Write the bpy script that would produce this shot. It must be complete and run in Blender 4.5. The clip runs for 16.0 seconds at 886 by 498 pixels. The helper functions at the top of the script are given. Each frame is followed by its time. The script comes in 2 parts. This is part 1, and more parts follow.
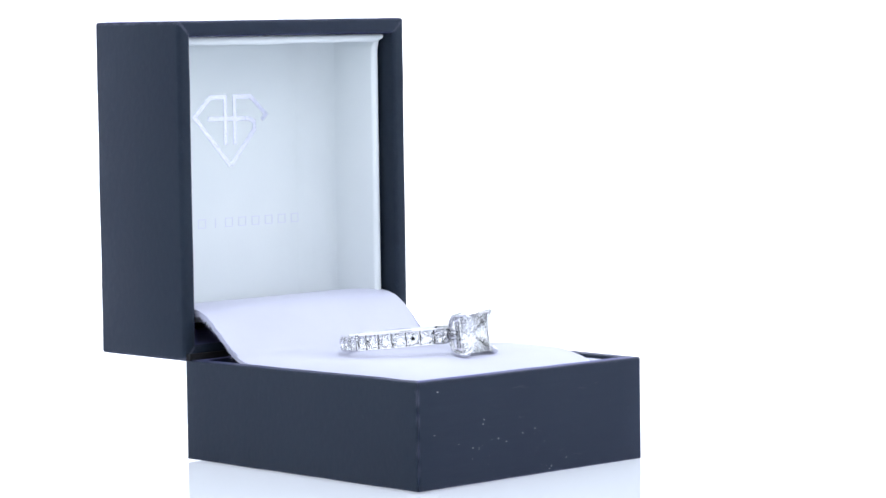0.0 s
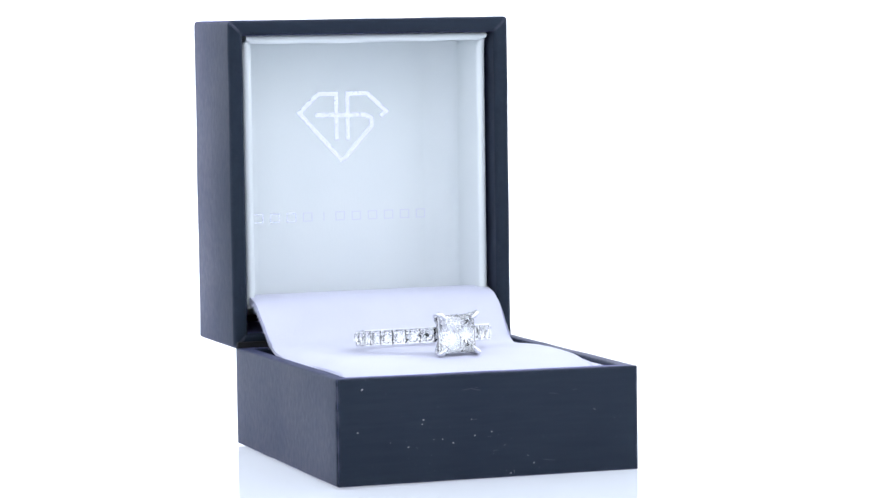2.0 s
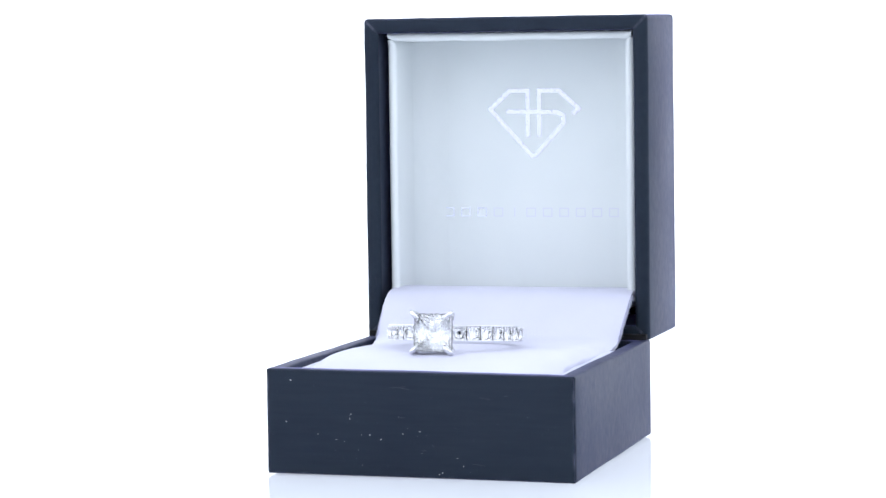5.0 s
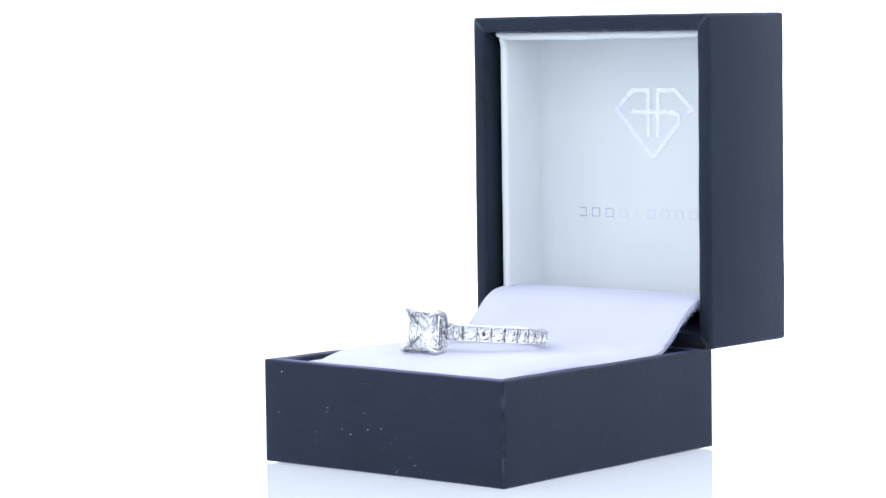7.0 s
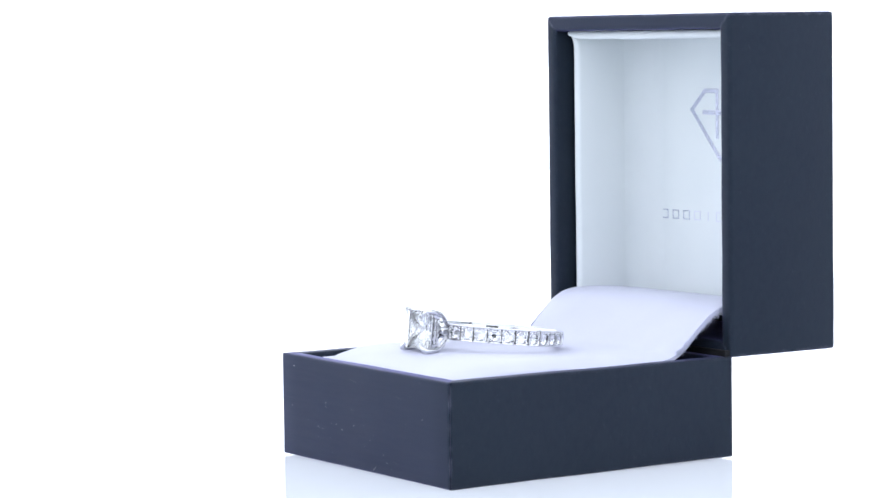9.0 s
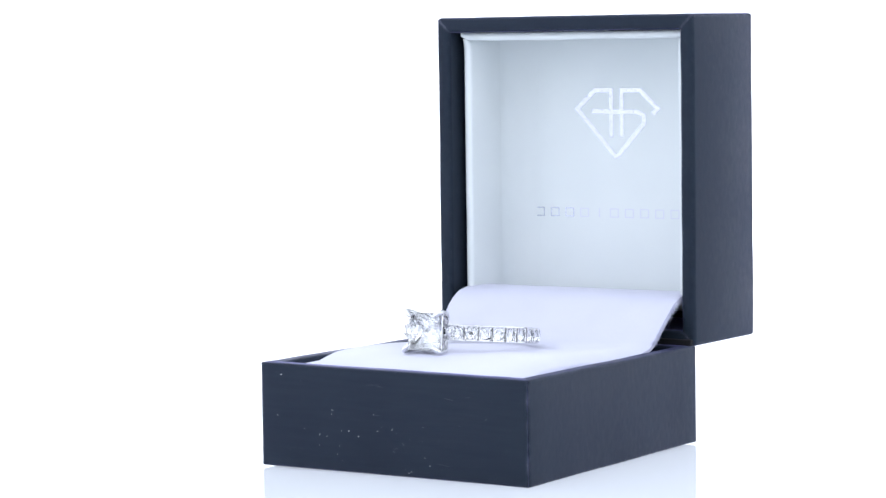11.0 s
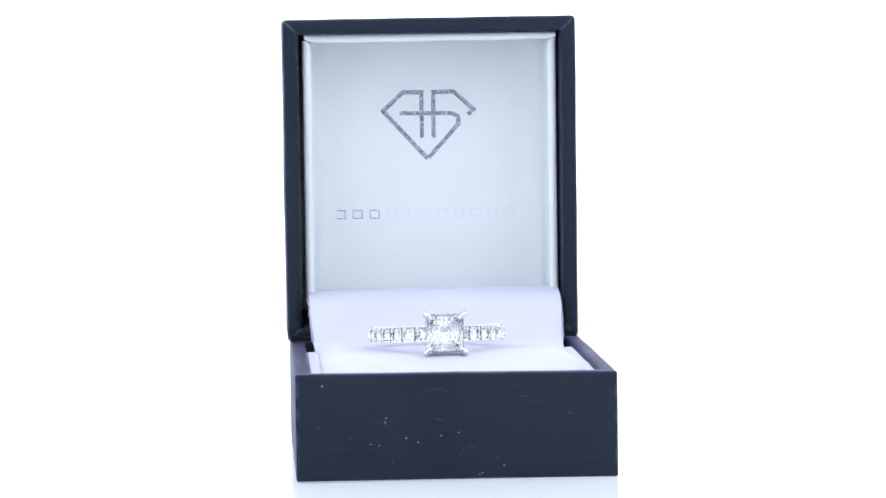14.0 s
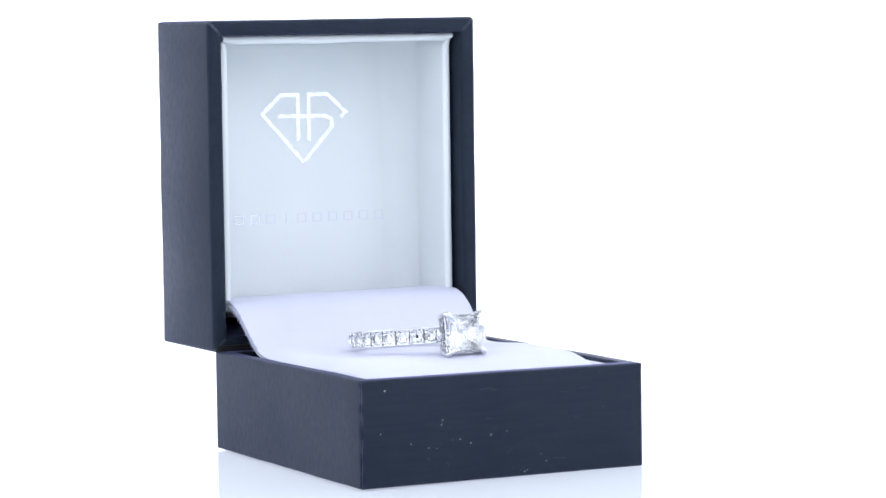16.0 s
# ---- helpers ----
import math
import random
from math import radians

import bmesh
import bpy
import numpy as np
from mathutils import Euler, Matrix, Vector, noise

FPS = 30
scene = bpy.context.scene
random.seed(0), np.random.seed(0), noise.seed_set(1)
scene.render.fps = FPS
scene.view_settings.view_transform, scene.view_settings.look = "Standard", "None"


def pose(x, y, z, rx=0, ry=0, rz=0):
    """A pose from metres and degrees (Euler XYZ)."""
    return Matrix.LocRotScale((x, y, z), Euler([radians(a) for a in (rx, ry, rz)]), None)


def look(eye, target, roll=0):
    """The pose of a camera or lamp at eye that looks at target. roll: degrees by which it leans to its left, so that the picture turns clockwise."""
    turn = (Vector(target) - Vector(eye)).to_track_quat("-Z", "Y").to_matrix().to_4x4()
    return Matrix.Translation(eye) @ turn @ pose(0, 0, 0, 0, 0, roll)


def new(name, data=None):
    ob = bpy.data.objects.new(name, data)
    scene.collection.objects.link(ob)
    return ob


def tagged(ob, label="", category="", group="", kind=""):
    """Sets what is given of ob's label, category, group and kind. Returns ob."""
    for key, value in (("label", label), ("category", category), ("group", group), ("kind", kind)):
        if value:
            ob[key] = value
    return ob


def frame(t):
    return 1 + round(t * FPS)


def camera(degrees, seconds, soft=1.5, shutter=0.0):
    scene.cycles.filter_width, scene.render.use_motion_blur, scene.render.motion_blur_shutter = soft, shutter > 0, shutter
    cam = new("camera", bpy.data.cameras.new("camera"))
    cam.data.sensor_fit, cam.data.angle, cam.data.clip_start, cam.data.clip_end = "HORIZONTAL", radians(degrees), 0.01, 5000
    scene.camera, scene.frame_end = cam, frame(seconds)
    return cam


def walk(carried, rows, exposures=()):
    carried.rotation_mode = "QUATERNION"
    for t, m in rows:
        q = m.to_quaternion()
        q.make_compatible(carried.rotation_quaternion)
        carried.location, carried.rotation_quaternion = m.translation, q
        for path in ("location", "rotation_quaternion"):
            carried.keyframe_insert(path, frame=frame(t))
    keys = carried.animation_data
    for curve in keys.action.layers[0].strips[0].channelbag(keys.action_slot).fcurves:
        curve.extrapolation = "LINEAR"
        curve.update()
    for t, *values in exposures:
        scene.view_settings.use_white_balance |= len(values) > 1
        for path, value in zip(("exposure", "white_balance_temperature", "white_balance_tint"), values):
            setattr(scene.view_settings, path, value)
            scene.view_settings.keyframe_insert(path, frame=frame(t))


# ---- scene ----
# A ring box turns to and fro on a white glossy sheet inside a photo light tent.
cam = camera(16.79, 16.0)
EYE = pose(0, -0.4822, 0.07047, 90 - 4.263, 0, 0.371) @ pose(0, 0, 0, 0, 0, -0.799)
walk(cam, [(0, EYE), (16, EYE)])

# ---- light ----
world = bpy.data.worlds.new("dim_studio")
scene.world = world
world.use_nodes = True
world.node_tree.nodes["Background"].inputs["Color"].default_value = (0.10, 0.11, 0.13, 1)
world.node_tree.nodes["Background"].inputs["Strength"].default_value = 0.25
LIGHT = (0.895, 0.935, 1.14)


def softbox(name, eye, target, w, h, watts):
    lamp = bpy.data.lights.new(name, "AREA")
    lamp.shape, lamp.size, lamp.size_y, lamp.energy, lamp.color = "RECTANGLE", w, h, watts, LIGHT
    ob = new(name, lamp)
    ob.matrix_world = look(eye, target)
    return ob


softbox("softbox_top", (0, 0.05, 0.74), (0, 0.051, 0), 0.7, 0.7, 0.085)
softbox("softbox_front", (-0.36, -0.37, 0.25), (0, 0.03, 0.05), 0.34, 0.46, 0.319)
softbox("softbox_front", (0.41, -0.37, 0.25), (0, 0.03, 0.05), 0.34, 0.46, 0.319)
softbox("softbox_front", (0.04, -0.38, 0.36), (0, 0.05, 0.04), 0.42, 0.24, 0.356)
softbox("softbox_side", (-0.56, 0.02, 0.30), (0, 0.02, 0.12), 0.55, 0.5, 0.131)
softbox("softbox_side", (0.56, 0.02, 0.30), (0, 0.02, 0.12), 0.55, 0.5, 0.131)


# ---- materials ----
def material(name, color, rough=0.5, metal=0.0, spec=0.5):
    m = bpy.data.materials.new(name)
    m.use_nodes = True
    b = m.node_tree.nodes["Principled BSDF"]
    b.inputs["Base Color"].default_value = (*color, 1)
    b.inputs["Roughness"].default_value = rough
    b.inputs["Metallic"].default_value = metal
    b.inputs["Specular IOR Level"].default_value = spec
    return m, m.node_tree, b


def node(tree, kind, **values):
    n = tree.nodes.new(kind)
    for key, value in values.items():
        n.inputs[key].default_value = value
    return n


def grain(tree, scale, stretch=(1, 1, 1), detail=4.0, coords="Object"):
    """A noise in metres of the thing itself, stretched along an axis."""
    tc = tree.nodes.new("ShaderNodeTexCoord")
    mp = node(tree, "ShaderNodeMapping")
    mp.inputs["Scale"].default_value = stretch
    n = node(tree, "ShaderNodeTexNoise", Scale=scale, Detail=detail)
    tree.links.new(tc.outputs[coords], mp.inputs["Vector"])
    tree.links.new(mp.outputs["Vector"], n.inputs["Vector"])
    return n


def ramp(tree, source, lo, hi, a, b):
    r = tree.nodes.new("ShaderNodeMapRange")
    r.inputs["From Min"].default_value, r.inputs["From Max"].default_value = lo, hi
    r.inputs["To Min"].default_value, r.inputs["To Max"].default_value = a, b
    tree.links.new(source, r.inputs["Value"])
    return r.outputs["Result"]


def tint(tree, b, source, dark, light, lo=0.35, hi=0.65):
    r = tree.nodes.new("ShaderNodeValToRGB")
    r.color_ramp.elements[0].position, r.color_ramp.elements[0].color = lo, (*dark, 1)
    r.color_ramp.elements[1].position, r.color_ramp.elements[1].color = hi, (*light, 1)
    tree.links.new(source, r.inputs["Fac"])
    tree.links.new(r.outputs["Color"], b.inputs["Base Color"])


def relief(tree, b, source, strength, distance):
    n = node(tree, "ShaderNodeBump", Strength=strength, Distance=distance)
    tree.links.new(source, n.inputs["Height"])
    tree.links.new(n.outputs["Normal"], b.inputs["Normal"])
    tree.links.new(n.outputs["Normal"], b.inputs["Coat Normal"])


def leatherette(name, stretch, flecks, nap):
    m, t, b = material(name, (0.02, 0.024, 0.04), 0.5, 0, 0.30)
    b.inputs["Specular Tint"].default_value = (0.58, 0.64, 1, 1)
    b.inputs["Sheen Weight"].default_value = nap
    b.inputs["Sheen Roughness"].default_value = 0.38
    b.inputs["Sheen Tint"].default_value = (0.36, 0.35, 0.86, 1)
    fine = grain(t, 1400, stretch, 5)
    broad = grain(t, 55, (1, 1, 1), 3)
    both = t.nodes.new("ShaderNodeMath")
    both.operation = "MULTIPLY_ADD"
    both.inputs[1].default_value = 0.5
    half = t.nodes.new("ShaderNodeMath")
    half.operation = "MULTIPLY"
    half.inputs[1].default_value = 0.5
    t.links.new(broad.outputs["Fac"], half.inputs[0])
    t.links.new(fine.outputs["Fac"], both.inputs[0])
    t.links.new(half.outputs["Value"], both.inputs[2])
    tint(t, b, both.outputs["Value"], (0.0068, 0.0122, 0.0164), (0.0122, 0.0192, 0.0245))
    t.links.new(ramp(t, both.outputs["Value"], 0.35, 0.65, 0.48, 0.62), b.inputs["Roughness"])
    relief(t, b, fine.outputs["Fac"], 0.38, 0.0001)
    # paler edges: rubbed leatherette, and the highlight along the rims put into the colour
    soft = node(t, "ShaderNodeBevel", Radius=0.0007)
    soft.samples = 6
    geo = t.nodes.new("ShaderNodeNewGeometry")
    dot = t.nodes.new("ShaderNodeVectorMath")
    dot.operation = "DOT_PRODUCT"
    t.links.new(soft.outputs["Normal"], dot.inputs[0])
    t.links.new(geo.outputs["Normal"], dot.inputs[1])
    edge = ramp(t, dot.outputs["Value"], 0.985, 0.90, 0.0, 1.0)
    patchy = ramp(t, grain(t, 500, (1, 1, 1), 4).outputs["Fac"], 0.42, 0.68, 0.0, 0.75)
    wear_and_glint = t.nodes.new("ShaderNodeMath")
    wear_and_glint.operation = "MULTIPLY"
    t.links.new(edge, wear_and_glint.inputs[0])
    t.links.new(patchy, wear_and_glint.inputs[1])
    fleck = ramp(t, grain(t, 1500, (1, 1, 0.6), 5).outputs["Fac"], 0.64, 0.74, 0.0, flecks)
    most = t.nodes.new("ShaderNodeMath")
    most.operation = "MAXIMUM"
    t.links.new(wear_and_glint.outputs["Value"], most.inputs[0])
    t.links.new(fleck, most.inputs[1])
    rubbed_and_lit = t.nodes.new("ShaderNodeMix")
    rubbed_and_lit.data_type = "RGBA"
    rubbed_and_lit.inputs[7].default_value = (0.10, 0.105, 0.14, 1)
    for link in list(b.inputs["Base Color"].links):
        t.links.new(link.from_socket, rubbed_and_lit.inputs[6])
    t.links.new(most.outputs["Value"], rubbed_and_lit.inputs[0])
    t.links.new(rubbed_and_lit.outputs[2], b.inputs["Base Color"])
    return m


def velvet():
    m, t, b = material("white_velvet", (0.8, 0.83, 0.9), 0.95, 0, 0.1)
    n = grain(t, 2600, (1, 1, 1), 3)
    broad = grain(t, 70, (1, 1, 1), 2)
    tint(t, b, broad.outputs["Fac"], (0.620, 0.630, 0.770), (0.655, 0.665, 0.800))
    b.inputs["Sheen Weight"].default_value = 0.25
    b.inputs["Sheen Roughness"].default_value = 0.5
    relief(t, b, n.outputs["Fac"], 0.5, 0.00012)
    return m


def satin():
    m, t, b = material("pale_satin_lining", (0.74, 0.80, 0.81), 0.55, 0, 0.3)
    n = grain(t, 3000, (1, 1, 0.25), 2)
    broad = grain(t, 45, (1, 1, 1), 2)
    tint(t, b, broad.outputs["Fac"], (0.772, 0.815, 0.818), (0.812, 0.85, 0.85))
    relief(t, b, n.outputs["Fac"], 0.15, 0.00006)
    return m


def foil():
    m, t, b = material("silver_foil", (0.64, 0.65, 0.77), 0.3, 1)
    n = grain(t, 2600, (1, 1, 1), 4)
    relief(t, b, n.outputs["Fac"], 0.34, 0.00008)
    t.links.new(ramp(t, n.outputs["Fac"], 0.3, 0.7, 0.12, 0.32), b.inputs["Roughness"])
    return m


def platinum():
    m, t, b = material("polished_platinum", (0.74, 0.74, 0.76), 0.08, 1)
    n = grain(t, 900, (1, 1, 1), 3)
    t.links.new(ramp(t, n.outputs["Fac"], 0.3, 0.7, 0.05, 0.14), b.inputs["Roughness"])
    return m


def gem():
    m, t, b = material("diamond", (1, 1, 1), 0.0)
    b.inputs["Transmission Weight"].default_value = 1.0
    b.inputs["IOR"].default_value = 1.7
    return m


def pavilion():
    """The back facets of a cut stone, which throw all light back."""
    m, t, b = material("diamond_back_facets", (0.98, 0.985, 1.0), 0.0, 1)
    tc = t.nodes.new("ShaderNodeTexCoord")
    cells = node(t, "ShaderNodeTexVoronoi", Scale=2600)
    t.links.new(tc.outputs["Object"], cells.inputs["Vector"])
    relief(t, b, cells.outputs["Distance"], 0.27, 0.0003)
    return m


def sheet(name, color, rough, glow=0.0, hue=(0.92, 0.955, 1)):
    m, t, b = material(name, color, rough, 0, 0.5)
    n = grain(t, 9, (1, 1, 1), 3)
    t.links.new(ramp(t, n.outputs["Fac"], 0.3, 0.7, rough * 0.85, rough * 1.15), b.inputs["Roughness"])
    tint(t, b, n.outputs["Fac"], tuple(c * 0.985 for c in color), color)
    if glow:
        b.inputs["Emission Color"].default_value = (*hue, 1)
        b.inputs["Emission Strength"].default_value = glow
    return m


ALONG_X = leatherette("navy_leatherette_across", (0.08, 1, 1), 0.05, 0.56)
ALONG_Z = leatherette("navy_leatherette_upright", (0.8, 0.7, 0.55), 0.05, 0.20)
VELVET, SATIN, FOIL, METAL, GEM, BACK_FACETS = velvet(), satin(), foil(), platinum(), gem(), pavilion()
INNER, _, _ = material("dark_inner_paper", (0.012, 0.012, 0.014), 0.8, 0, 0.2)
SCUFF, _, _ = material("scuffed_leatherette", (0.05, 0.056, 0.075), 0.7, 0, 0.3)
PALE_FOIL, _, _ = material("pale_lavender_foil", (0.755, 0.77, 0.86), 0.5, 0, 0.4)
LINT, _, _ = material("white_lint", (0.42, 0.44, 0.48), 0.9, 0, 0.1)
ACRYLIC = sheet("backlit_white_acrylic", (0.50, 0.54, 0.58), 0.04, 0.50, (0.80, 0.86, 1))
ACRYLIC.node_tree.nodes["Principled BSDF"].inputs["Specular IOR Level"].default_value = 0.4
# glow added to the unseen cloth, to brighten reflections in stones and metal
TENT = sheet("glowing_tent_cloth", (0.84, 0.85, 0.86), 0.9, 0.29)
# glow added to the sweep so that it burns out to white
SWEEP = sheet("glowing_white_sweep", (0.84, 0.85, 0.86), 0.9, 0.85)

MM = 0.001


def part(name, bm, mat, parent=None, label="", smooth=False):
    """One mesh object from a bmesh in millimetres."""
    bmesh.ops.recalc_face_normals(bm, faces=bm.faces[:])
    bm.transform(Matrix.Scale(MM, 4))
    me = bpy.data.meshes.new(name)
    bm.to_mesh(me)
    bm.free()
    me.materials.append(mat)
    if smooth:
        me.shade_smooth()
        me.set_sharp_from_angle(angle=radians(50))
    ob = new(name, me)
    ob.parent = parent
    return tagged(ob, label)


def again(ob, m):
    """Another piece on the same mesh, at the pose m under the same parent."""
    other = new(ob.name.split(".")[0], ob.data)
    other.parent = ob.parent
    other.matrix_basis = m
    return other


def slab(x0, x1, y0, y1, z0, z1, bevel=0.2, segments=2):
    bm = bmesh.new()
    bmesh.ops.create_cube(bm, size=1)
    bmesh.ops.scale(bm, vec=(x1 - x0, y1 - y0, z1 - z0), verts=bm.verts)
    bmesh.ops.translate(bm, vec=((x0 + x1) / 2, (y0 + y1) / 2, (z0 + z1) / 2), verts=bm.verts)
    if bevel:
        bmesh.ops.bevel(bm, geom=bm.edges[:], offset=bevel, segments=segments, profile=0.5, affect="EDGES")
    return bm


# ---- the tent ----
FLOOR = -0.33


def tent():
    W, BACK, FRONT, TOP, R = 600, 620, -400, 760, 220
    # floor, on which the lowest corner of the box rests
    bm = slab(-W, W, -700, BACK - R, -6, FLOOR, 0)
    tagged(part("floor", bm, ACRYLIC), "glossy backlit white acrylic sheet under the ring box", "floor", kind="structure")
    # the sweep rises behind in a curve; its own glow keeps it pure white
    bm = bmesh.new()
    line = [(BACK - R, FLOOR)]
    line += [(BACK - R + R * math.sin(radians(a)), FLOOR + R - R * math.cos(radians(a))) for a in range(6, 91, 6)] + [(BACK, TOP)]
    rows = [[bm.verts.new((x, y + d, z - d)) for y, z in line] for x in (-W, W) for d in (0, 4)]
    for a, b in ((0, 2), (1, 3), (0, 1), (2, 3)):
        for i in range(len(line) - 1):
            bm.faces.new((rows[a][i], rows[b][i], rows[b][i + 1], rows[a][i + 1]))
    tagged(part("backdrop", bm, SWEEP, smooth=True), "seamless white sweep with added glow behind the ring box", "backdrop", kind="structure")
    # sides and top stay out of view; their cloth carries the added glow
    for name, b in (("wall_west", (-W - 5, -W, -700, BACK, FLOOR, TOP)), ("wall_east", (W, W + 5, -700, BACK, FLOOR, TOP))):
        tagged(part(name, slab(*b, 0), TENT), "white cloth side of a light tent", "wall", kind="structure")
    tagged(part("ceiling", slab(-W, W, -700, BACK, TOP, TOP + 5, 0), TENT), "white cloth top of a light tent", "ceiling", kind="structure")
    # the front has an opening for the lens
    x0, x1, z1 = -46, 124, 140
    bm = slab(-W, x0, FRONT - 4, FRONT, FLOOR, TOP, 0)
    for b in ((x1, W, FRONT - 4, FRONT, FLOOR, TOP), (x0, x1, FRONT - 4, FRONT, z1, TOP)):
        extra = slab(*b, 0)
        me = bpy.data.meshes.new("piece")
        extra.to_mesh(me)
        extra.free()
        bm.from_mesh(me)
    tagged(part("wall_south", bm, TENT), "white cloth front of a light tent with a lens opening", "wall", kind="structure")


tent()


# ---- the ring box ----
def wobble(x, y, z, amount):
    return amount * noise.noise((x * 0.11 + 3, y * 0.11, z * 0.11))


def mitred(origin, ax_u, ax_v, ax_w, size_u, size_v, thick, depth, side, r=0.4, bend=0.7):
    """One wrapped board of a frame that runs round a rectangle size_u x size_v in the plane of ax_u and ax_v.
    thick goes inwards, depth along ax_w. side 0..3: low v, high u, high v, low u. Its ends are mitred and its edges rounded."""
    o, u, v, w = Vector(origin), Vector(ax_u), Vector(ax_v), Vector(ax_w)
    corners = [o, o + u * size_u, o + u * size_u + v * size_v, o + v * size_v]
    a, b = corners[side], corners[(side + 1) % 4]
    way = (b - a).normalized()
    inward = ((corners[(side + 2) % 4] - b)).normalized()
    length = (b - a).length
    # outline of the board: offset inwards and depth, with rounded edges
    prof = []
    for cx, cd, a0 in ((r, r, 180), (thick - r, r, 270), (thick - r, depth - r, 0), (r, depth - r, 90)):
        for k in range(4):
            t = radians(a0 + 30 * k)
            prof.append((cx + r * math.cos(t), cd + r * math.sin(t)))
    steps = [0, 0.05, 0.15, 0.35, 0.65, 1.0]
    stations = [(e * bend, 0) for e in steps] + [(None, k / 10) for k in range(1, 10)] + [(e * bend, 1) for e in reversed(steps)]
    bm = bmesh.new()
    rings = []
    for e, f in stations:
        ring = []
        for off, d in prof:
            if e is None:
                s, q = length * f, off
            else:
                dip = bend - math.sqrt(max(0, bend * bend - (bend - e) ** 2))
                q = max(off, dip * 0.8)
                s = max(q, e)
                s = s if f == 0 else length - s
            p = a + way * s + inward * q + w * d
            if e is None:
                p = p + inward * wobble(*p, 0.12) + w * wobble(p.z, p.x, p.y, 0.08)
            ring.append(bm.verts.new(p))
        rings.append(ring)
    n = len(prof)
    for p, q in zip(rings, rings[1:]):
        for i in range(n):
            bm.faces.new((p[i], p[(i + 1) % n], q[(i + 1) % n], q[i]))
    bm.faces.new(rings[0])
    bm.faces.new(rings[-1])
    return bm


X, Y, Z = (1, 0, 0), (0, 1, 0), (0, 0, 1)
# the base and the lid, in millimetres from the turning axis
BX0, BX1, BY0, BY1, BZ = -27.6, 22.8, -18.0, 37.3, 16.25
LX0, LX1, LY0, LY1, LZ0, LZ1 = -27.9, 22.72, 36.9, 59.2, 16.05, 71.75


def cushion_mesh():
    """A padded velvet pillow whose cloth runs on up a ramp into the lid."""
    line = [(-15.3, 15.2), (-14.6, 16.1), (-13, 16.7), (-11, 17.3), (-7, 17.95), (0, 17.95), (8, 17.6), (16, 17.2), (22, 17.0), (26, 17.0), (28, 17.3),
            (29.5, 18.1), (31, 19.5), (33, 21.3), (35, 22.9), (37, 24.0), (39.5, 24.5), (43, 24.6), (48, 24.2), (54.6, 23.4)]
    path = []
    for (y0, z0), (y1, z1) in zip(line, line[1:]):
        path += [(y0 + (y1 - y0) * k / 3, z0 + (z1 - z0) * k / 3) for k in range(3)]
    path.append(line[-1])
    for _ in range(3):
        path = [path[0]] + [tuple((path[i - 1][k] + 2 * path[i][k] + path[i + 1][k]) / 4 for k in (0, 1)) for i in range(1, len(path) - 1)] + [path[-1]]
    nx = 44
    bm = bmesh.new()
    top, low = [], []
    for y, z in path:
        back = min(1, max(0, (y - 20) / 14))
        xa, xb = -23.0 - 1.05 * back, 18.5 + 0.9 * back
        ta, tb = [], []
        for i in range(nx + 1):
            f = i / nx
            x = xa + (xb - xa) * (0.5 - 0.5 * math.cos(math.pi * f)) * 0.6 + (xb - xa) * f * 0.4
            d = min(x - xa, xb - x)
            drop = (1 - back) * 1.7 * max(0, 1 - d / 4.0) ** 2
            drop += 1.1 * max(0, 1 - (y + 15.3) / 9) * max(0, 1 - d / 8)
            zz = z - drop + (0.2 - 0.15 * back) * noise.noise((x * 0.09, y * 0.09, 2)) + 0.05 * noise.noise((x * 0.5, y * 0.5, 7))
            xx = x + (0.12 * noise.noise((y * 1.3, x, 4)) if i in (0, nx) else 0)
            ta.append(bm.verts.new((xx, y, zz)))
            tb.append(bm.verts.new((xx, y + 0.5 * back, zz - 0.55 if y > 26 else 4)))
        top.append(ta)
        low.append(tb)
    for grid in (top, low):
        for p, q in zip(grid, grid[1:]):
            for i in range(nx):
                bm.faces.new((p[i], p[i + 1], q[i + 1], q[i]))
    for j in range(len(path) - 1):
        for i in (0, nx):
            bm.faces.new((top[j][i], top[j + 1][i], low[j + 1][i], low[j][i]))
    for j in (0, -1):
        for i in range(nx):
            bm.faces.new((top[j][i], top[j][i + 1], low[j][i + 1], low[j][i]))
    return bm, path


def fuzz(path, xa_of, lean):
    """Loose fibres along the cut edge of the cloth ramp."""
    rnd = random.Random(5)
    bm = bmesh.new()
    for _ in range(460):
        y = rnd.uniform(28.5, 40)
        z = float(np.interp(y, [p[0] for p in path], [p[1] for p in path])) - 0.12
        x = xa_of(y)
        root = Vector((x + rnd.uniform(-0.1, 0.1), y, z - rnd.uniform(0.0, 0.5)))
        tip = root + Vector((lean * rnd.uniform(0.0, 0.34), rnd.uniform(0.0, 0.5), rnd.uniform(-1.1, -0.1)))
        w = rnd.uniform(0.04, 0.14)
        a = bm.verts.new(root + Vector((0, w, 0)))
        b = bm.verts.new(root + Vector((0, -w, w)))
        c = bm.verts.new(root + Vector((w * lean, 0, -w)))
        d = bm.verts.new(tip)
        for f in ((a, b, d), (b, c, d), (c, a, d), (a, b, c)):
            bm.faces.new(f)
    return bm


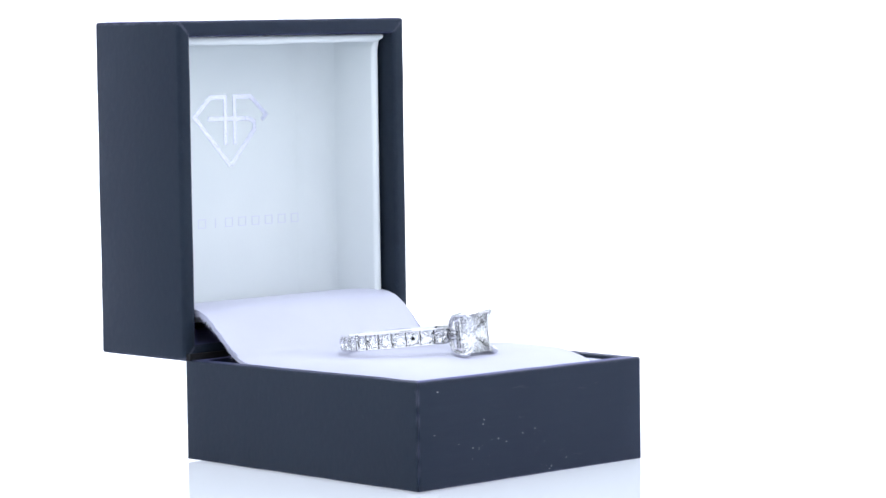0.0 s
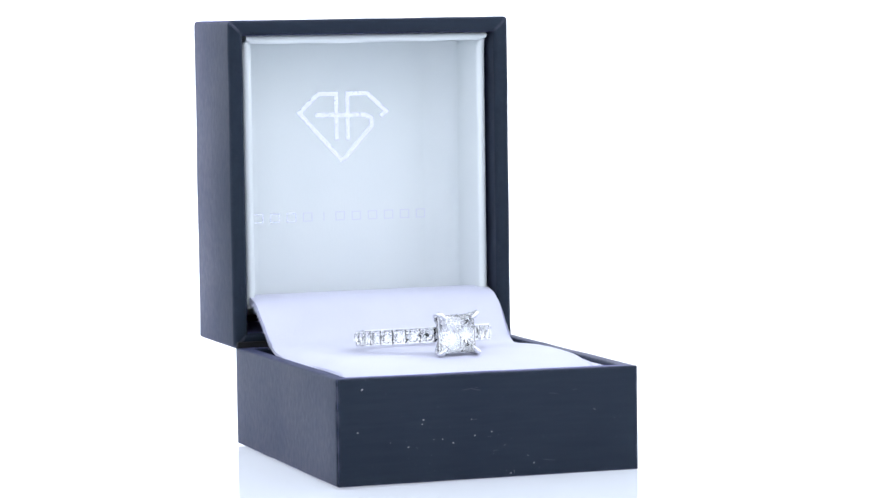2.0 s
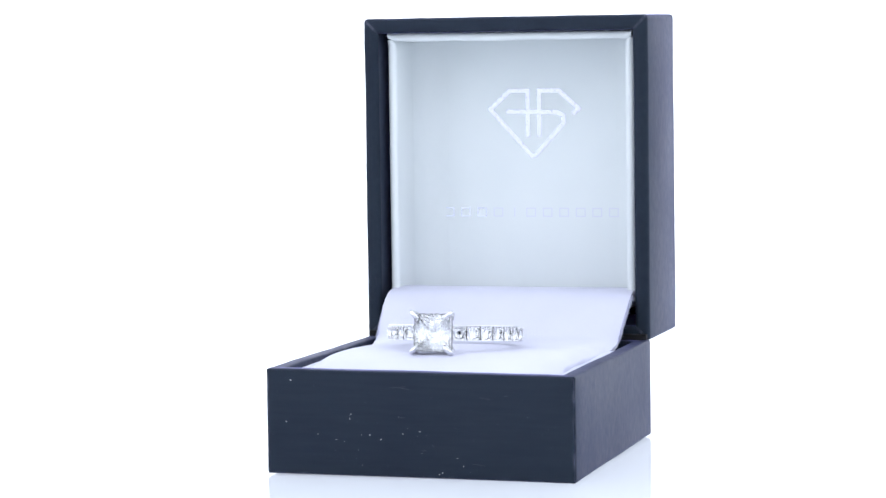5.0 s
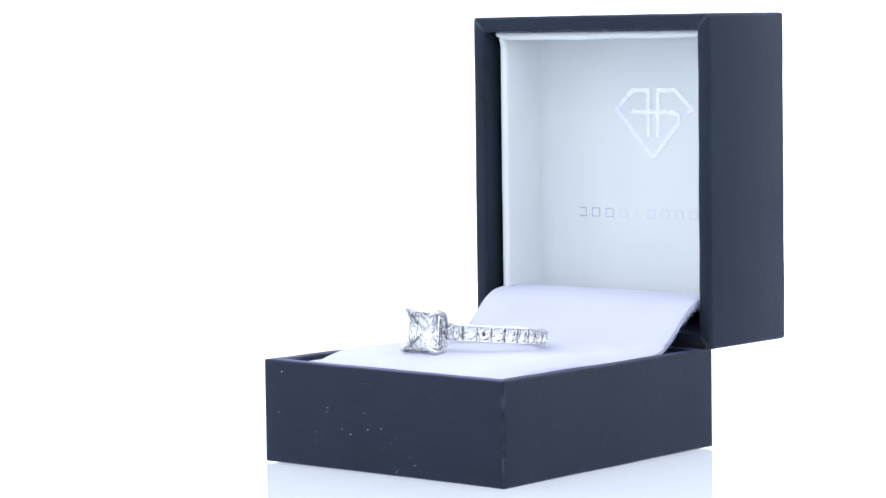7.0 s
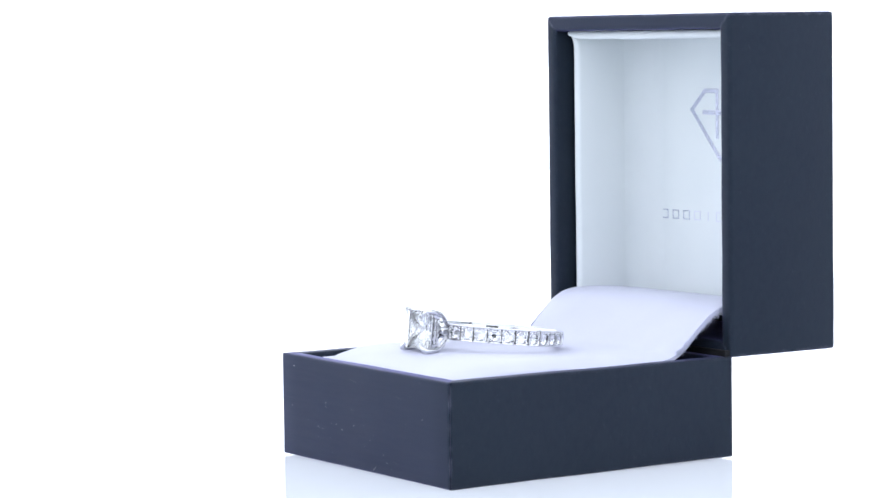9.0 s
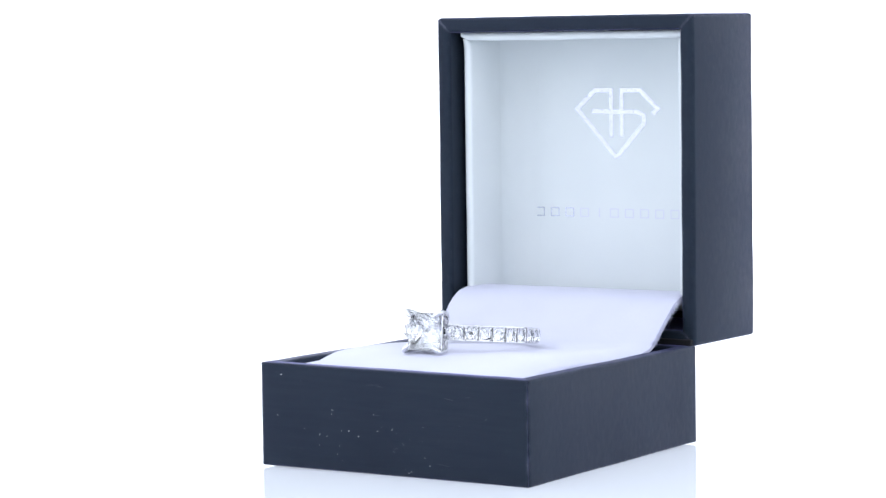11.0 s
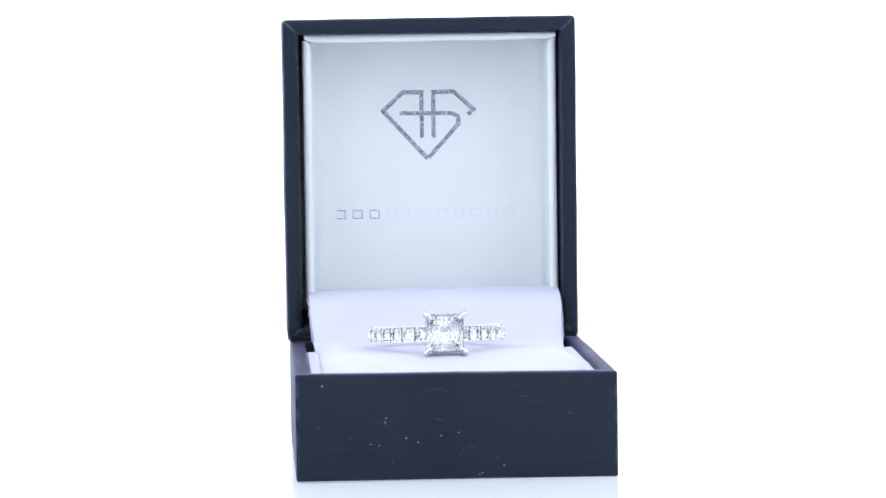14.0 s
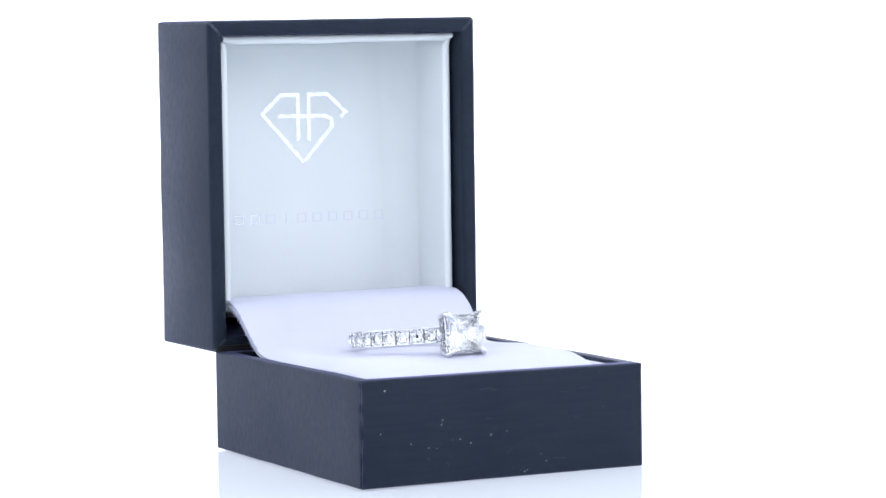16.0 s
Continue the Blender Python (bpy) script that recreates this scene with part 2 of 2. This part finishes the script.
def stroke(bm, points, width, y, depth=0.05):
    """A flat ribbon of foil along points (x, z) on the lining at y."""
    pts = [Vector((p[0], 0, p[1])) for p in points]
    left, right = [], []
    for i, p in enumerate(pts):
        d0 = (p - pts[i - 1]).normalized() if i else (pts[1] - p).normalized()
        d1 = (pts[i + 1] - p).normalized() if i < len(pts) - 1 else d0
        t = (d0 + d1).normalized()
        n = Vector((-t.z, 0, t.x)) * width / 2 / max(0.45, t.dot(d0))
        left.append(p + n)
        right.append(p - n)
    loops = [[bm.verts.new((p.x, yy, p.z)) for p in side] for yy in (y, y - depth) for side in (left, right)]
    for i in range(len(pts) - 1):
        for a, b in ((0, 1), (2, 3), (0, 2), (1, 3)):
            bm.faces.new((loops[a][i], loops[b][i], loops[b][i + 1], loops[a][i + 1]))
    for i in (0, -1):
        bm.faces.new((loops[0][i], loops[1][i], loops[3][i], loops[2][i]))


def cove(x, y, dx, dy, r, z0, z1):
    """A soft hollow fillet up an inner corner at (x, y)."""
    arc = [(x + dx * r * (1 - math.sin(radians(a))), y + dy * r * (1 - math.cos(radians(a)))) for a in range(0, 91, 10)]
    bm = bmesh.new()
    loops = [[bm.verts.new((px, py, z)) for px, py in arc + [(x - dx * 0.1, y - dy * 0.1)]] for z in (z0, (z0 + z1) / 2, z1)]
    n = len(loops[0])
    for p, q in zip(loops, loops[1:]):
        for i in range(n):
            bm.faces.new((p[i], p[(i + 1) % n], q[(i + 1) % n], q[i]))
    bm.faces.new(loops[0])
    bm.faces.new(loops[-1])
    return bm


def pad(length, wide, thick, r, seed, flare=0.0, sag=0.12):
    """A padded strip of cloth over card: along z from 0 to length, wide along x, thick along y (0 at its exposed face).
    Its outline wanders a little, and its ends may flare towards the open edge (low x)."""
    prof = []
    for cx, cy, a0 in ((r, r, 180), (wide - r, r, 270), (wide - r, thick - r, 0), (r, thick - r, 90)):
        for k in range(5):
            t = radians(a0 + 22.5 * k)
            prof.append((cx + r * math.cos(t), cy + r * math.sin(t)))
    bm = bmesh.new()
    loops = []
    n = 40
    for i in range(n + 1):
        f = i / n
        f = f + 0.04 * math.sin(2 * math.pi * f) * -1
        tip = max(0, 1 - min(f, 1 - f) / 0.035)
        loop = []
        for px, py in prof:
            q = 1 - px / wide
            x = px - flare * q * max(0, 1 - min(f, 1 - f) / 0.05) ** 2
            x += q * sag * noise.noise((f * 5.0, seed, 1)) + 0.04 * q * noise.noise((f * 26, seed, 5))
            y = py + (1 - py / thick) * (sag * 1.2 * noise.noise((f * 4.0, px * 0.12, seed + 9)) + 0.5 * tip * tip * (0.4 + 0.6 * q))
            loop.append(bm.verts.new((x, y, length * f)))
        loops.append(loop)
    m = len(prof)
    for p, q in zip(loops, loops[1:]):
        for i in range(m):
            bm.faces.new((p[i], p[(i + 1) % m], q[(i + 1) % m], q[i]))
    bm.faces.new(loops[0])
    bm.faces.new(loops[-1])
    return bm


def placed(bm, origin, ax_x, ax_y, ax_z):
    """The bmesh with its own axes laid along the three given, from the origin."""
    m = Matrix((ax_x, ax_y, ax_z)).transposed().to_4x4()
    m.translation = origin
    bm.transform(m)
    return bm


def ring_box():
    box = tagged(new("ring_box"), "open navy leatherette ring box lined with white velvet", "ring box")
    # base
    base = part("base", slab(BX0 + 0.5, BX1 - 0.5, BY0 + 0.5, BY1 - 0.5, 0, 1.6, 0.3), INNER, box, "navy wrapped board base")
    for side, name, mat in ((0, "front_wall", ALONG_X), (1, "side_wall", ALONG_Z), (2, "back_wall", ALONG_X), (3, "side_wall", ALONG_Z)):
        bm = mitred((BX0, BY0, -0.05), X, Y, Z, BX1 - BX0, BY1 - BY0, 2.6, BZ + 0.07, side, 0.42, 0.75)
        for v in bm.verts:  # the wrapped boards are slightly warped: one front corner stands higher, the other sits lower
            back = (BY1 - v.co.y) / (BY1 - BY0)
            v.co.z += 0.45 * (BX1 - v.co.x) / (BX1 - BX0) * back if v.co.z > 8 else -0.28 * max(0, (v.co.x - BX0) / (BX1 - BX0) * back) ** 1.5
        part(name, bm, mat, base, smooth=True)
    for x0, x1 in ((BX0 + 2.62, BX0 + 4.7), (BX1 - 4.35, BX1 - 2.62)):
        inner = 1 if x0 < 0 else -1
        bm = pad(23 - BY0 - 2.7, 13.8, x1 - x0, 0.35, x0, 0, 0.22)
        placed(bm, (x1 if inner > 0 else x0, BY0 + 2.7, 15.8), (0, 0, -1), (-inner, 0, 0), Y)
        part("side_lining", bm, VELVET, base, "white velvet strip", True)
    # lid
    lid = part("lid", slab(LX0 + 0.3, LX1 - 0.3, LY1 - 2.0, LY1, LZ0 + 0.3, LZ1 - 0.3, 0.5), ALONG_Z, box, "navy wrapped lid standing open", True)
    for side, name, mat in ((0, "lower_wall", ALONG_X), (1, "side_wall", ALONG_Z), (2, "upper_wall", ALONG_X), (3, "side_wall", ALONG_Z)):
        bm = mitred((LX0, LY0, LZ0), X, Z, Y, LX1 - LX0, LZ1 - LZ0, 2.6, LY1 - LY0 - 0.2, side, 0.65, 0.8)
        for v in bm.verts:  # the top edge runs slightly out of level
            v.co.z += 0.16 * (v.co.x - LX0) / (LX1 - LX0) * (v.co.z > 60)
        part(name, bm, mat, lid, smooth=True)
    part("hinge", slab(LX0 + 0.45, LX1 - 0.45, BY1 - 1.3, BY1 + 3.0, BZ - 0.05, BZ + 1.0, 0.12), INNER, box, "dark cloth hinge strip")
    # lining of the lid
    part("back_lining", slab(LX0 + 2.4, LX1 - 2.4, 55.0, 56.3, 20, LZ1 - 2.3, 0.2), SATIN, lid, "pale satin back panel")
    for x0, x1 in ((-24.5, -22.95), (18.05, 19.6)):
        inner = 1 if x0 < 0 else -1
        bm = placed(pad(45.4, 14.9, x1 - x0, 0.72, x0, 0.35, 0.05), (x1 if inner > 0 else x0, 40.0, 22.6), Y, (-inner, 0, 0), Z)
        part("side_lining", bm, SATIN, lid, "pale satin side pad", True)
    for x, d in ((-22.97, 1), (18.07, -1)):
        part("corner_lining", cove(x + 0.02 * d, 54.98, d, -1, 5.0, 22.6, 67.7), SATIN, lid, smooth=True)
    bm = placed(pad(43.6, 15.6, 1.4, 0.66, 31, 0.5, 0.3), (-24.15, 39.3, 67.75), Y, Z, X)
    part("upper_lining", bm, SATIN, lid, "pale satin upper pad", True)
    # foil mark: a gem outline with two bars and a crossbar
    bm = bmesh.new()
    yy = 54.97
    stroke(bm, [(-2.1, 46.7), (-10.0, 55.3), (-6.4, 58.6), (-3.1, 58.6), (-3.1, 50.4)], 0.74, yy)
    stroke(bm, [(-1.0, 50.4), (-1.0, 58.6), (2.7, 58.6), (6.2, 55.4), (5.2, 54.5)], 0.74, yy)
    stroke(bm, [(-7.0, 54.9), (2.2, 54.8), (3.4, 54.2), (3.5, 52.9), (-1.9, 46.9)], 0.74, yy - 0.01)
    part("foil_mark", bm, FOIL, lid, "silver foil gem-shaped mark")
    # the maker's name as plain bars
    for k in range(11):
        x0, x1, z0, z1, w = -18.7 + 3.03 * k, -16.95 + 3.03 * k, 36.12, 37.72, 0.16
        pieces = [(x0, x1, z0, z0 + w), (x0, x1, z1 - w, z1), (x0, x0 + w, z0 + w, z1 - w), (x1 - w, x1, z0 + w, z1 - w)]
        if k == 4:
            pieces = [((x0 + x1 - w) / 2, (x0 + x1 + w) / 2, z0, z1)]
        bm = bmesh.new()
        for xa, xb, za, zb in pieces:
            geo = bmesh.ops.create_cube(bm, size=1)
            bmesh.ops.scale(bm, vec=(xb - xa, 0.05, zb - za), verts=geo["verts"])
            bmesh.ops.translate(bm, vec=((xa + xb) / 2, yy - 0.015, (za + zb) / 2), verts=geo["verts"])
        part("foil_bar", bm, FOIL if k < 3 else PALE_FOIL, lid)
    # pillow
    bm, path = cushion_mesh()
    cushion = part("cushion", bm, VELVET, box, "white velvet pillow with a cloth ramp", True)
    for xa_of, lean in ((lambda y: -23.0 - 1.05 * min(1, max(0, (y - 20) / 14)), -1), (lambda y: 18.5 + 0.9 * min(1, max(0, (y - 20) / 14)), 1)):
        tagged(part("frayed_edge", fuzz(path, xa_of, lean), VELVET, cushion, "frayed white fibres"), kind="stuff")
    # lint on the front
    rnd = random.Random(11)
    bm = bmesh.new()
    spots = [(-23.4, 14.9, 2), (-24.2, 8.3, 2), (-19.0, 6.4, 1.4), (-16.0, 5.6, 2.2), (-14.6, 5.4, 1.2), (-13.5, 9.7, 1.8), (-13.7, 9.0, 1.4), (-11.8, 6.5, 1.3), (-10.4, 6.5, 1.7),
             (-8.6, 5.8, 1.8), (-5.6, 9.4, 1.2), (-5.0, 6.8, 2), (-16.1, 3.9, 1), (-2.2, 7.2, 1.4), (-0.1, 5.0, 1.4), (3.85, 3.1, 1.8), (4.8, 1.9, 1.8), (0.9, 0.5, 2), (1.4, 0.8, 2), (15.2, 9.8, 1.2), (14.7, 15.4, 1)]
    spots += [(rnd.gauss(-2, 8), rnd.uniform(0.6, 12), 0.6) for _ in range(18)]
    for x, z, s in spots:
        x = min(max(x, BX0 + 1), BX1 - 1)
        geo = bmesh.ops.create_icosphere(bm, subdivisions=1, radius=0.046 * s)
        bmesh.ops.scale(bm, vec=(rnd.uniform(0.7, 1.6), 0.5, rnd.uniform(0.6, 1.2)), verts=geo["verts"])
        bmesh.ops.translate(bm, vec=(x, BY0 - 0.01, z), verts=geo["verts"])
    tagged(part("lint", bm, LINT, base, "tiny white lint specks"), kind="stuff")
    bm = bmesh.new()
    for x, z, w in ((-5.8, 14.1, 2.4), (-4.6, 13.9, 1.4), (7.3, 2.2, 2.0), (-5.2, 9.3, 1.2), (14.6, 15.2, 1.1), (12.2, 13.1, 1.5), (-17.3, 13.2, 1.3), (8.4, 12.6, 1.6), (-1.6, 4.2, 0.8)):
        geo = bmesh.ops.create_cube(bm, size=1)
        bmesh.ops.scale(bm, vec=(w, 0.012, 0.035), verts=geo["verts"])
        bmesh.ops.rotate(bm, cent=(0, 0, 0), matrix=Matrix.Rotation(radians(rnd.uniform(-9, 9)), 3, "Y"), verts=geo["verts"])
        bmesh.ops.translate(bm, vec=(x, BY0 - 0.004, z), verts=geo["verts"])
    tagged(part("scuffs", bm, SCUFF, base, "fine pale scuffs"), kind="stuff")
    return box


# ---- the ring ----
def cut_gem(planes, size):
    """A convex stone: a block cut by planes (normal, distance)."""
    bm = bmesh.new()
    bmesh.ops.create_cube(bm, size=size)
    for n, d in planes:
        n = Vector(n).normalized()
        res = bmesh.ops.bisect_plane(bm, geom=bm.verts[:] + bm.edges[:] + bm.faces[:], plane_co=n * d, plane_no=n, clear_outer=True, dist=1e-5)
        edges = [e for e in res["geom_cut"] if isinstance(e, bmesh.types.BMEdge)]
        if len(edges) > 2:
            bmesh.ops.contextual_create(bm, geom=edges)
    bmesh.ops.recalc_face_normals(bm, faces=bm.faces[:])
    return bm


def stone(name, bm, parent, label=""):
    for f in bm.faces:
        f.material_index = 1 if f.normal.z < -0.1 else 0
    ob = part(name, bm, GEM, parent, label)
    ob.data.materials.append(BACK_FACETS)
    return ob


def tilted(azimuth, slope):
    """The normal of a facet that faces the azimuth; slope from the girdle plane, below 0 for the pavilion."""
    a, s = radians(azimuth), radians(abs(slope))
    return Vector((math.sin(s) * math.cos(a), math.sin(s) * math.sin(a), math.cos(s) * (1 if slope > 0 else -1)))


def facet(azimuth, slope, reach, z):
    """The plane of that facet through the point at reach from the axis, at height z."""
    n = tilted(azimuth, slope)
    p = Vector((math.cos(radians(azimuth)) * reach, math.sin(radians(azimuth)) * reach, z))
    return n, n.dot(p)


def brilliant(radius):
    planes = [((math.cos(radians(a)), math.sin(radians(a)), 0), radius) for a in range(0, 360, 15)]
    planes += [((0, 0, 1), radius * 0.30)]
    planes += [facet(a, 34, radius * 0.985, 0.03 * radius) for a in range(0, 360, 45)]
    planes += [facet(a + 11.25, 41, radius * 0.985, 0.03 * radius) for a in np.arange(0, 360, 22.5)]
    planes += [facet(a + 22.5, 24, radius * 0.66, 0.255 * radius) for a in range(0, 360, 45)]
    planes += [facet(a, -41, radius * 0.985, -0.03 * radius) for a in range(0, 360, 45)]
    planes += [facet(a + 11.25, -43.5, radius * 0.985, -0.03 * radius) for a in np.arange(0, 360, 22.5)]
    return cut_gem(planes, radius * 3)


def princess(half):
    """A square stone: chevron facets run from each girdle corner to the point, and a low crown to the table."""
    low, high = -0.035 * half, 0.03 * half
    planes = [((0, 0, 1), half * 0.17)]
    for a in (0, 90, 180, 270):
        planes += [((math.cos(radians(a)), math.sin(radians(a)), 0), half), facet(a, 36, half, high)]
        for d in (-1, 1):
            planes += [facet(a + d * 18, 29.5, half * 1.414 * math.cos(radians(27)), high)]
            for off, slope in ((0.5, 57), (12, 46.5), (22, 42.7), (32, 40.3)):
                planes += [facet(a + d * off, -slope, half * 1.414 * math.cos(radians(45 - off)), low)]
    planes += [((math.cos(radians(a)), math.sin(radians(a)), 0), half * 1.385) for a in (45, 135, 225, 315)]
    return cut_gem(planes, half * 3.2)


def tube(points, radii, sides=10, squash=1.0):
    """A round, tapering bar along points, with closed ends."""
    pts = [Vector(p) for p in points]
    bm = bmesh.new()
    rings = []
    for i, p in enumerate(pts):
        t = (pts[min(i + 1, len(pts) - 1)] - pts[max(i - 1, 0)]).normalized()
        q = t.to_track_quat("Z", "Y").to_matrix()
        rings.append([bm.verts.new(p + q @ Vector((math.cos(2 * math.pi * k / sides), squash * math.sin(2 * math.pi * k / sides), 0)) * radii[i]) for k in range(sides)])
    for a, b in zip(rings, rings[1:]):
        for k in range(sides):
            bm.faces.new((a[k], a[(k + 1) % sides], b[(k + 1) % sides], b[k]))
    bm.faces.new(rings[0])
    bm.faces.new(rings[-1])
    return bm


def seat(w, h, hole, depth):
    """A square metal setting, round hole in the middle, that faces +z; its face is at z = 0. Beads hold the stone in its corners."""
    bm = bmesh.new()
    n = 24
    outer, outer_low, inner, inner_low = [], [], [], []
    for k in range(n):
        a = 2 * math.pi * (k + 0.5) / n
        c, s = math.cos(a), math.sin(a)
        m = 1 / max(abs(c) / (w / 2), abs(s) / (h / 2))
        outer.append(bm.verts.new((c * m, s * m, 0)))
        outer_low.append(bm.verts.new((c * m, s * m, -depth)))
        inner.append(bm.verts.new((c * hole, s * hole, -0.06)))
        inner_low.append(bm.verts.new((c * hole * 0.75, s * hole * 0.75, -depth)))
    for k in range(n):
        j = (k + 1) % n
        bm.faces.new((outer[k], outer[j], inner[j], inner[k]))
        bm.faces.new((outer[k], outer[j], outer_low[j], outer_low[k]))
        bm.faces.new((inner[k], inner[j], inner_low[j], inner_low[k]))
    for sx in (-1, 1):
        for sy in (-1, 1):
            geo = bmesh.ops.create_icosphere(bm, subdivisions=2, radius=0.15)
            bmesh.ops.translate(bm, vec=(sx * (w / 2 - 0.2), sy * (h / 2 - 0.3), 0.05), verts=geo["verts"])
    return bm


RING = pose(-0.00385, 0.0088, 0.01990, -6.2, 0, 1.7)


def ring():
    thing = tagged(new("engagement_ring"), "platinum ring with princess-cut diamond lying on white velvet", "ring")
    r_in, r_mid, r_out, half = 9.5, 10.3, 10.98, 1.2
    # shank: a band with a softened inside and raised thin edges
    prof = [(r_mid, -half), (r_mid, half), (r_in + 0.25, half), (r_in + 0.05, half - 0.3), (r_in, 0), (r_in + 0.05, -half + 0.3), (r_in + 0.25, -half)]
    bm = bmesh.new()
    n = 120
    rings = [[bm.verts.new((r * math.sin(2 * math.pi * k / n), -r * math.cos(2 * math.pi * k / n), z)) for r, z in prof] for k in range(n)]
    for k in range(n):
        a, b = rings[k], rings[(k + 1) % n]
        for i in range(len(prof)):
            j = (i + 1) % len(prof)
            bm.faces.new((a[i], a[j], b[j], b[i]))
    band = part("band", bm, METAL, thing, "polished platinum band")
    for z in (-half, half):
        lip = [(10.96, -0.1), (11.02, 0), (10.96, 0.1), (10.1, 0.1), (10.1, -0.1)]
        bm = bmesh.new()
        rings = [[bm.verts.new((r * math.sin(radians(a)), -r * math.cos(radians(a)), z + dz)) for r, dz in lip] for a in range(12, 349, 4)]
        for a, b in zip(rings, rings[1:]):
            for i in range(5):
                bm.faces.new((a[i], a[(i + 1) % 5], b[(i + 1) % 5], b[i]))
        bm.faces.new(rings[0])
        bm.faces.new(rings[-1])
        part("rail", bm, METAL, band)
    # diamonds down both sides of the band, each in a square seat
    step = 11.9
    seat_ob = stone_ob = None
    for side in (-1, 1):
        for k in range(12):
            a = side * (17.5 + step * k)
            m = pose(0, 0, 0, 0, 0, a) @ Matrix.Translation((0, -r_out * MM, 0)) @ pose(0, 0, 0, 90, 0, 0)
            ms = m @ Matrix.Translation((0, 0, -0.05 * MM))
            if seat_ob is None:
                seat_ob = part("stone_seat", seat(2.13, half * 2, 0.99, 0.85), METAL, thing)
                seat_ob.matrix_basis = m
                stone_ob = stone("side_stone", brilliant(1.03), thing)
                stone_ob.matrix_basis = ms
            else:
                again(seat_ob, m)
                again(stone_ob, ms)
    # head: basket, gallery with small stones, four claws and the main stone
    H = 3.0
    front = -15.15
    face = pose(0, front * MM, 0, 90, 0, 0)
    main = stone("centre_stone", princess(H), thing, "princess-cut diamond")
    main.matrix_basis = face
    bm = bmesh.new()
    levels = [(front + 0.5, H - 0.12), (front + 0.6, H - 0.05), (front + 1.95, H - 0.35), (front + 2.15, H - 0.55)]
    loops = []
    for y, s in levels + [(y, s - 0.18) for y, s in reversed(levels)]:
        c = s * 0.93
        loops.append([bm.verts.new((x, y, z)) for x, z in ((-s, -c), (-c, -s), (c, -s), (s, -c), (s, c), (c, s), (-c, s), (-s, c))])
    for i in range(len(loops)):
        p, q = loops[i], loops[(i + 1) % len(loops)]
        for k in range(8):
            bm.faces.new((p[k], p[(k + 1) % 8], q[(k + 1) % 8], q[k]))
    head = part("head", bm, METAL, thing, "platinum gallery under the stone")
    small = None
    for turn in (0, 90, 180, 270):
        for k in range(4):
            for row, (dy, out) in enumerate(((0.95, H - 0.11), (1.6, H - 0.25))):
                m = pose(0, 0, 0, 0, turn, 0) @ Matrix.Translation(((-1.72 + 1.147 * k) * MM * (1 - 0.07 * row), (front + dy) * MM, (out + 0.02) * MM)) @ pose(0, 0, 0, -15, 0, 0)
                if small is None:
                    small = stone("gallery_stone", brilliant(0.46), head)
                    small.matrix_basis = m
                else:
                    again(small, m)
    for sx in (-1, 1):
        for sz in (-1, 1):
            t = H + 0.25
            pts = [(sx * 0.5, -9.9, sz * 0.5), (sx * 1.3, -10.9, sz * 1.25), (sx * 2.3, -12.1, sz * 2.25), (sx * 2.95, -13.4, sz * 2.9), (sx * t * 0.98, front - 0.1, sz * t * 0.98),
                   (sx * t * 0.985, front - 0.55, sz * t * 0.985), (sx * (t - 0.12), front - 0.95, sz * (t - 0.12)), (sx * (t - 0.55), front - 1.15, sz * (t - 0.55)), (sx * (t - 0.95), front - 1.05, sz * (t - 0.95))]
            part("claw", tube(pts, [0.40, 0.41, 0.41, 0.40, 0.40, 0.41, 0.41, 0.37, 0.24]), METAL, head, "rounded platinum claw", True)
    # collar between the shank and the head
    part("collar", tube([(0, -9.7, 0), (0, -10.4, 0), (0, -11.4, 0)], [1.2, 1.25, 1.0], 16), METAL, head, smooth=True)
    thing.matrix_world = RING
    return thing


BOX = ring_box()
JEWEL = ring()


# ---- what moves ----
def turn_at(t):
    """Degrees by which the turntable stands: steady, a short halt, and back."""
    if t <= 8.48:
        return 44.5 - 12.06 * t
    return -57.8 if t <= 8.87 else -57.8 + 12.06 * (t - 8.872)


def motions():
    times = sorted({round(0.5 * k, 2) for k in range(33)} | {8.2, 8.35, 8.4, 8.45, 8.55, 8.6, 8.7, 8.8, 8.86, 8.9, 8.95, 9.1})
    walk(BOX, [(t, pose(0, 0, 0, 0, 0, turn_at(t))) for t in times])
    walk(JEWEL, [(t, pose(0, 0, 0, 0, 0, turn_at(t)) @ RING) for t in times])


motions()
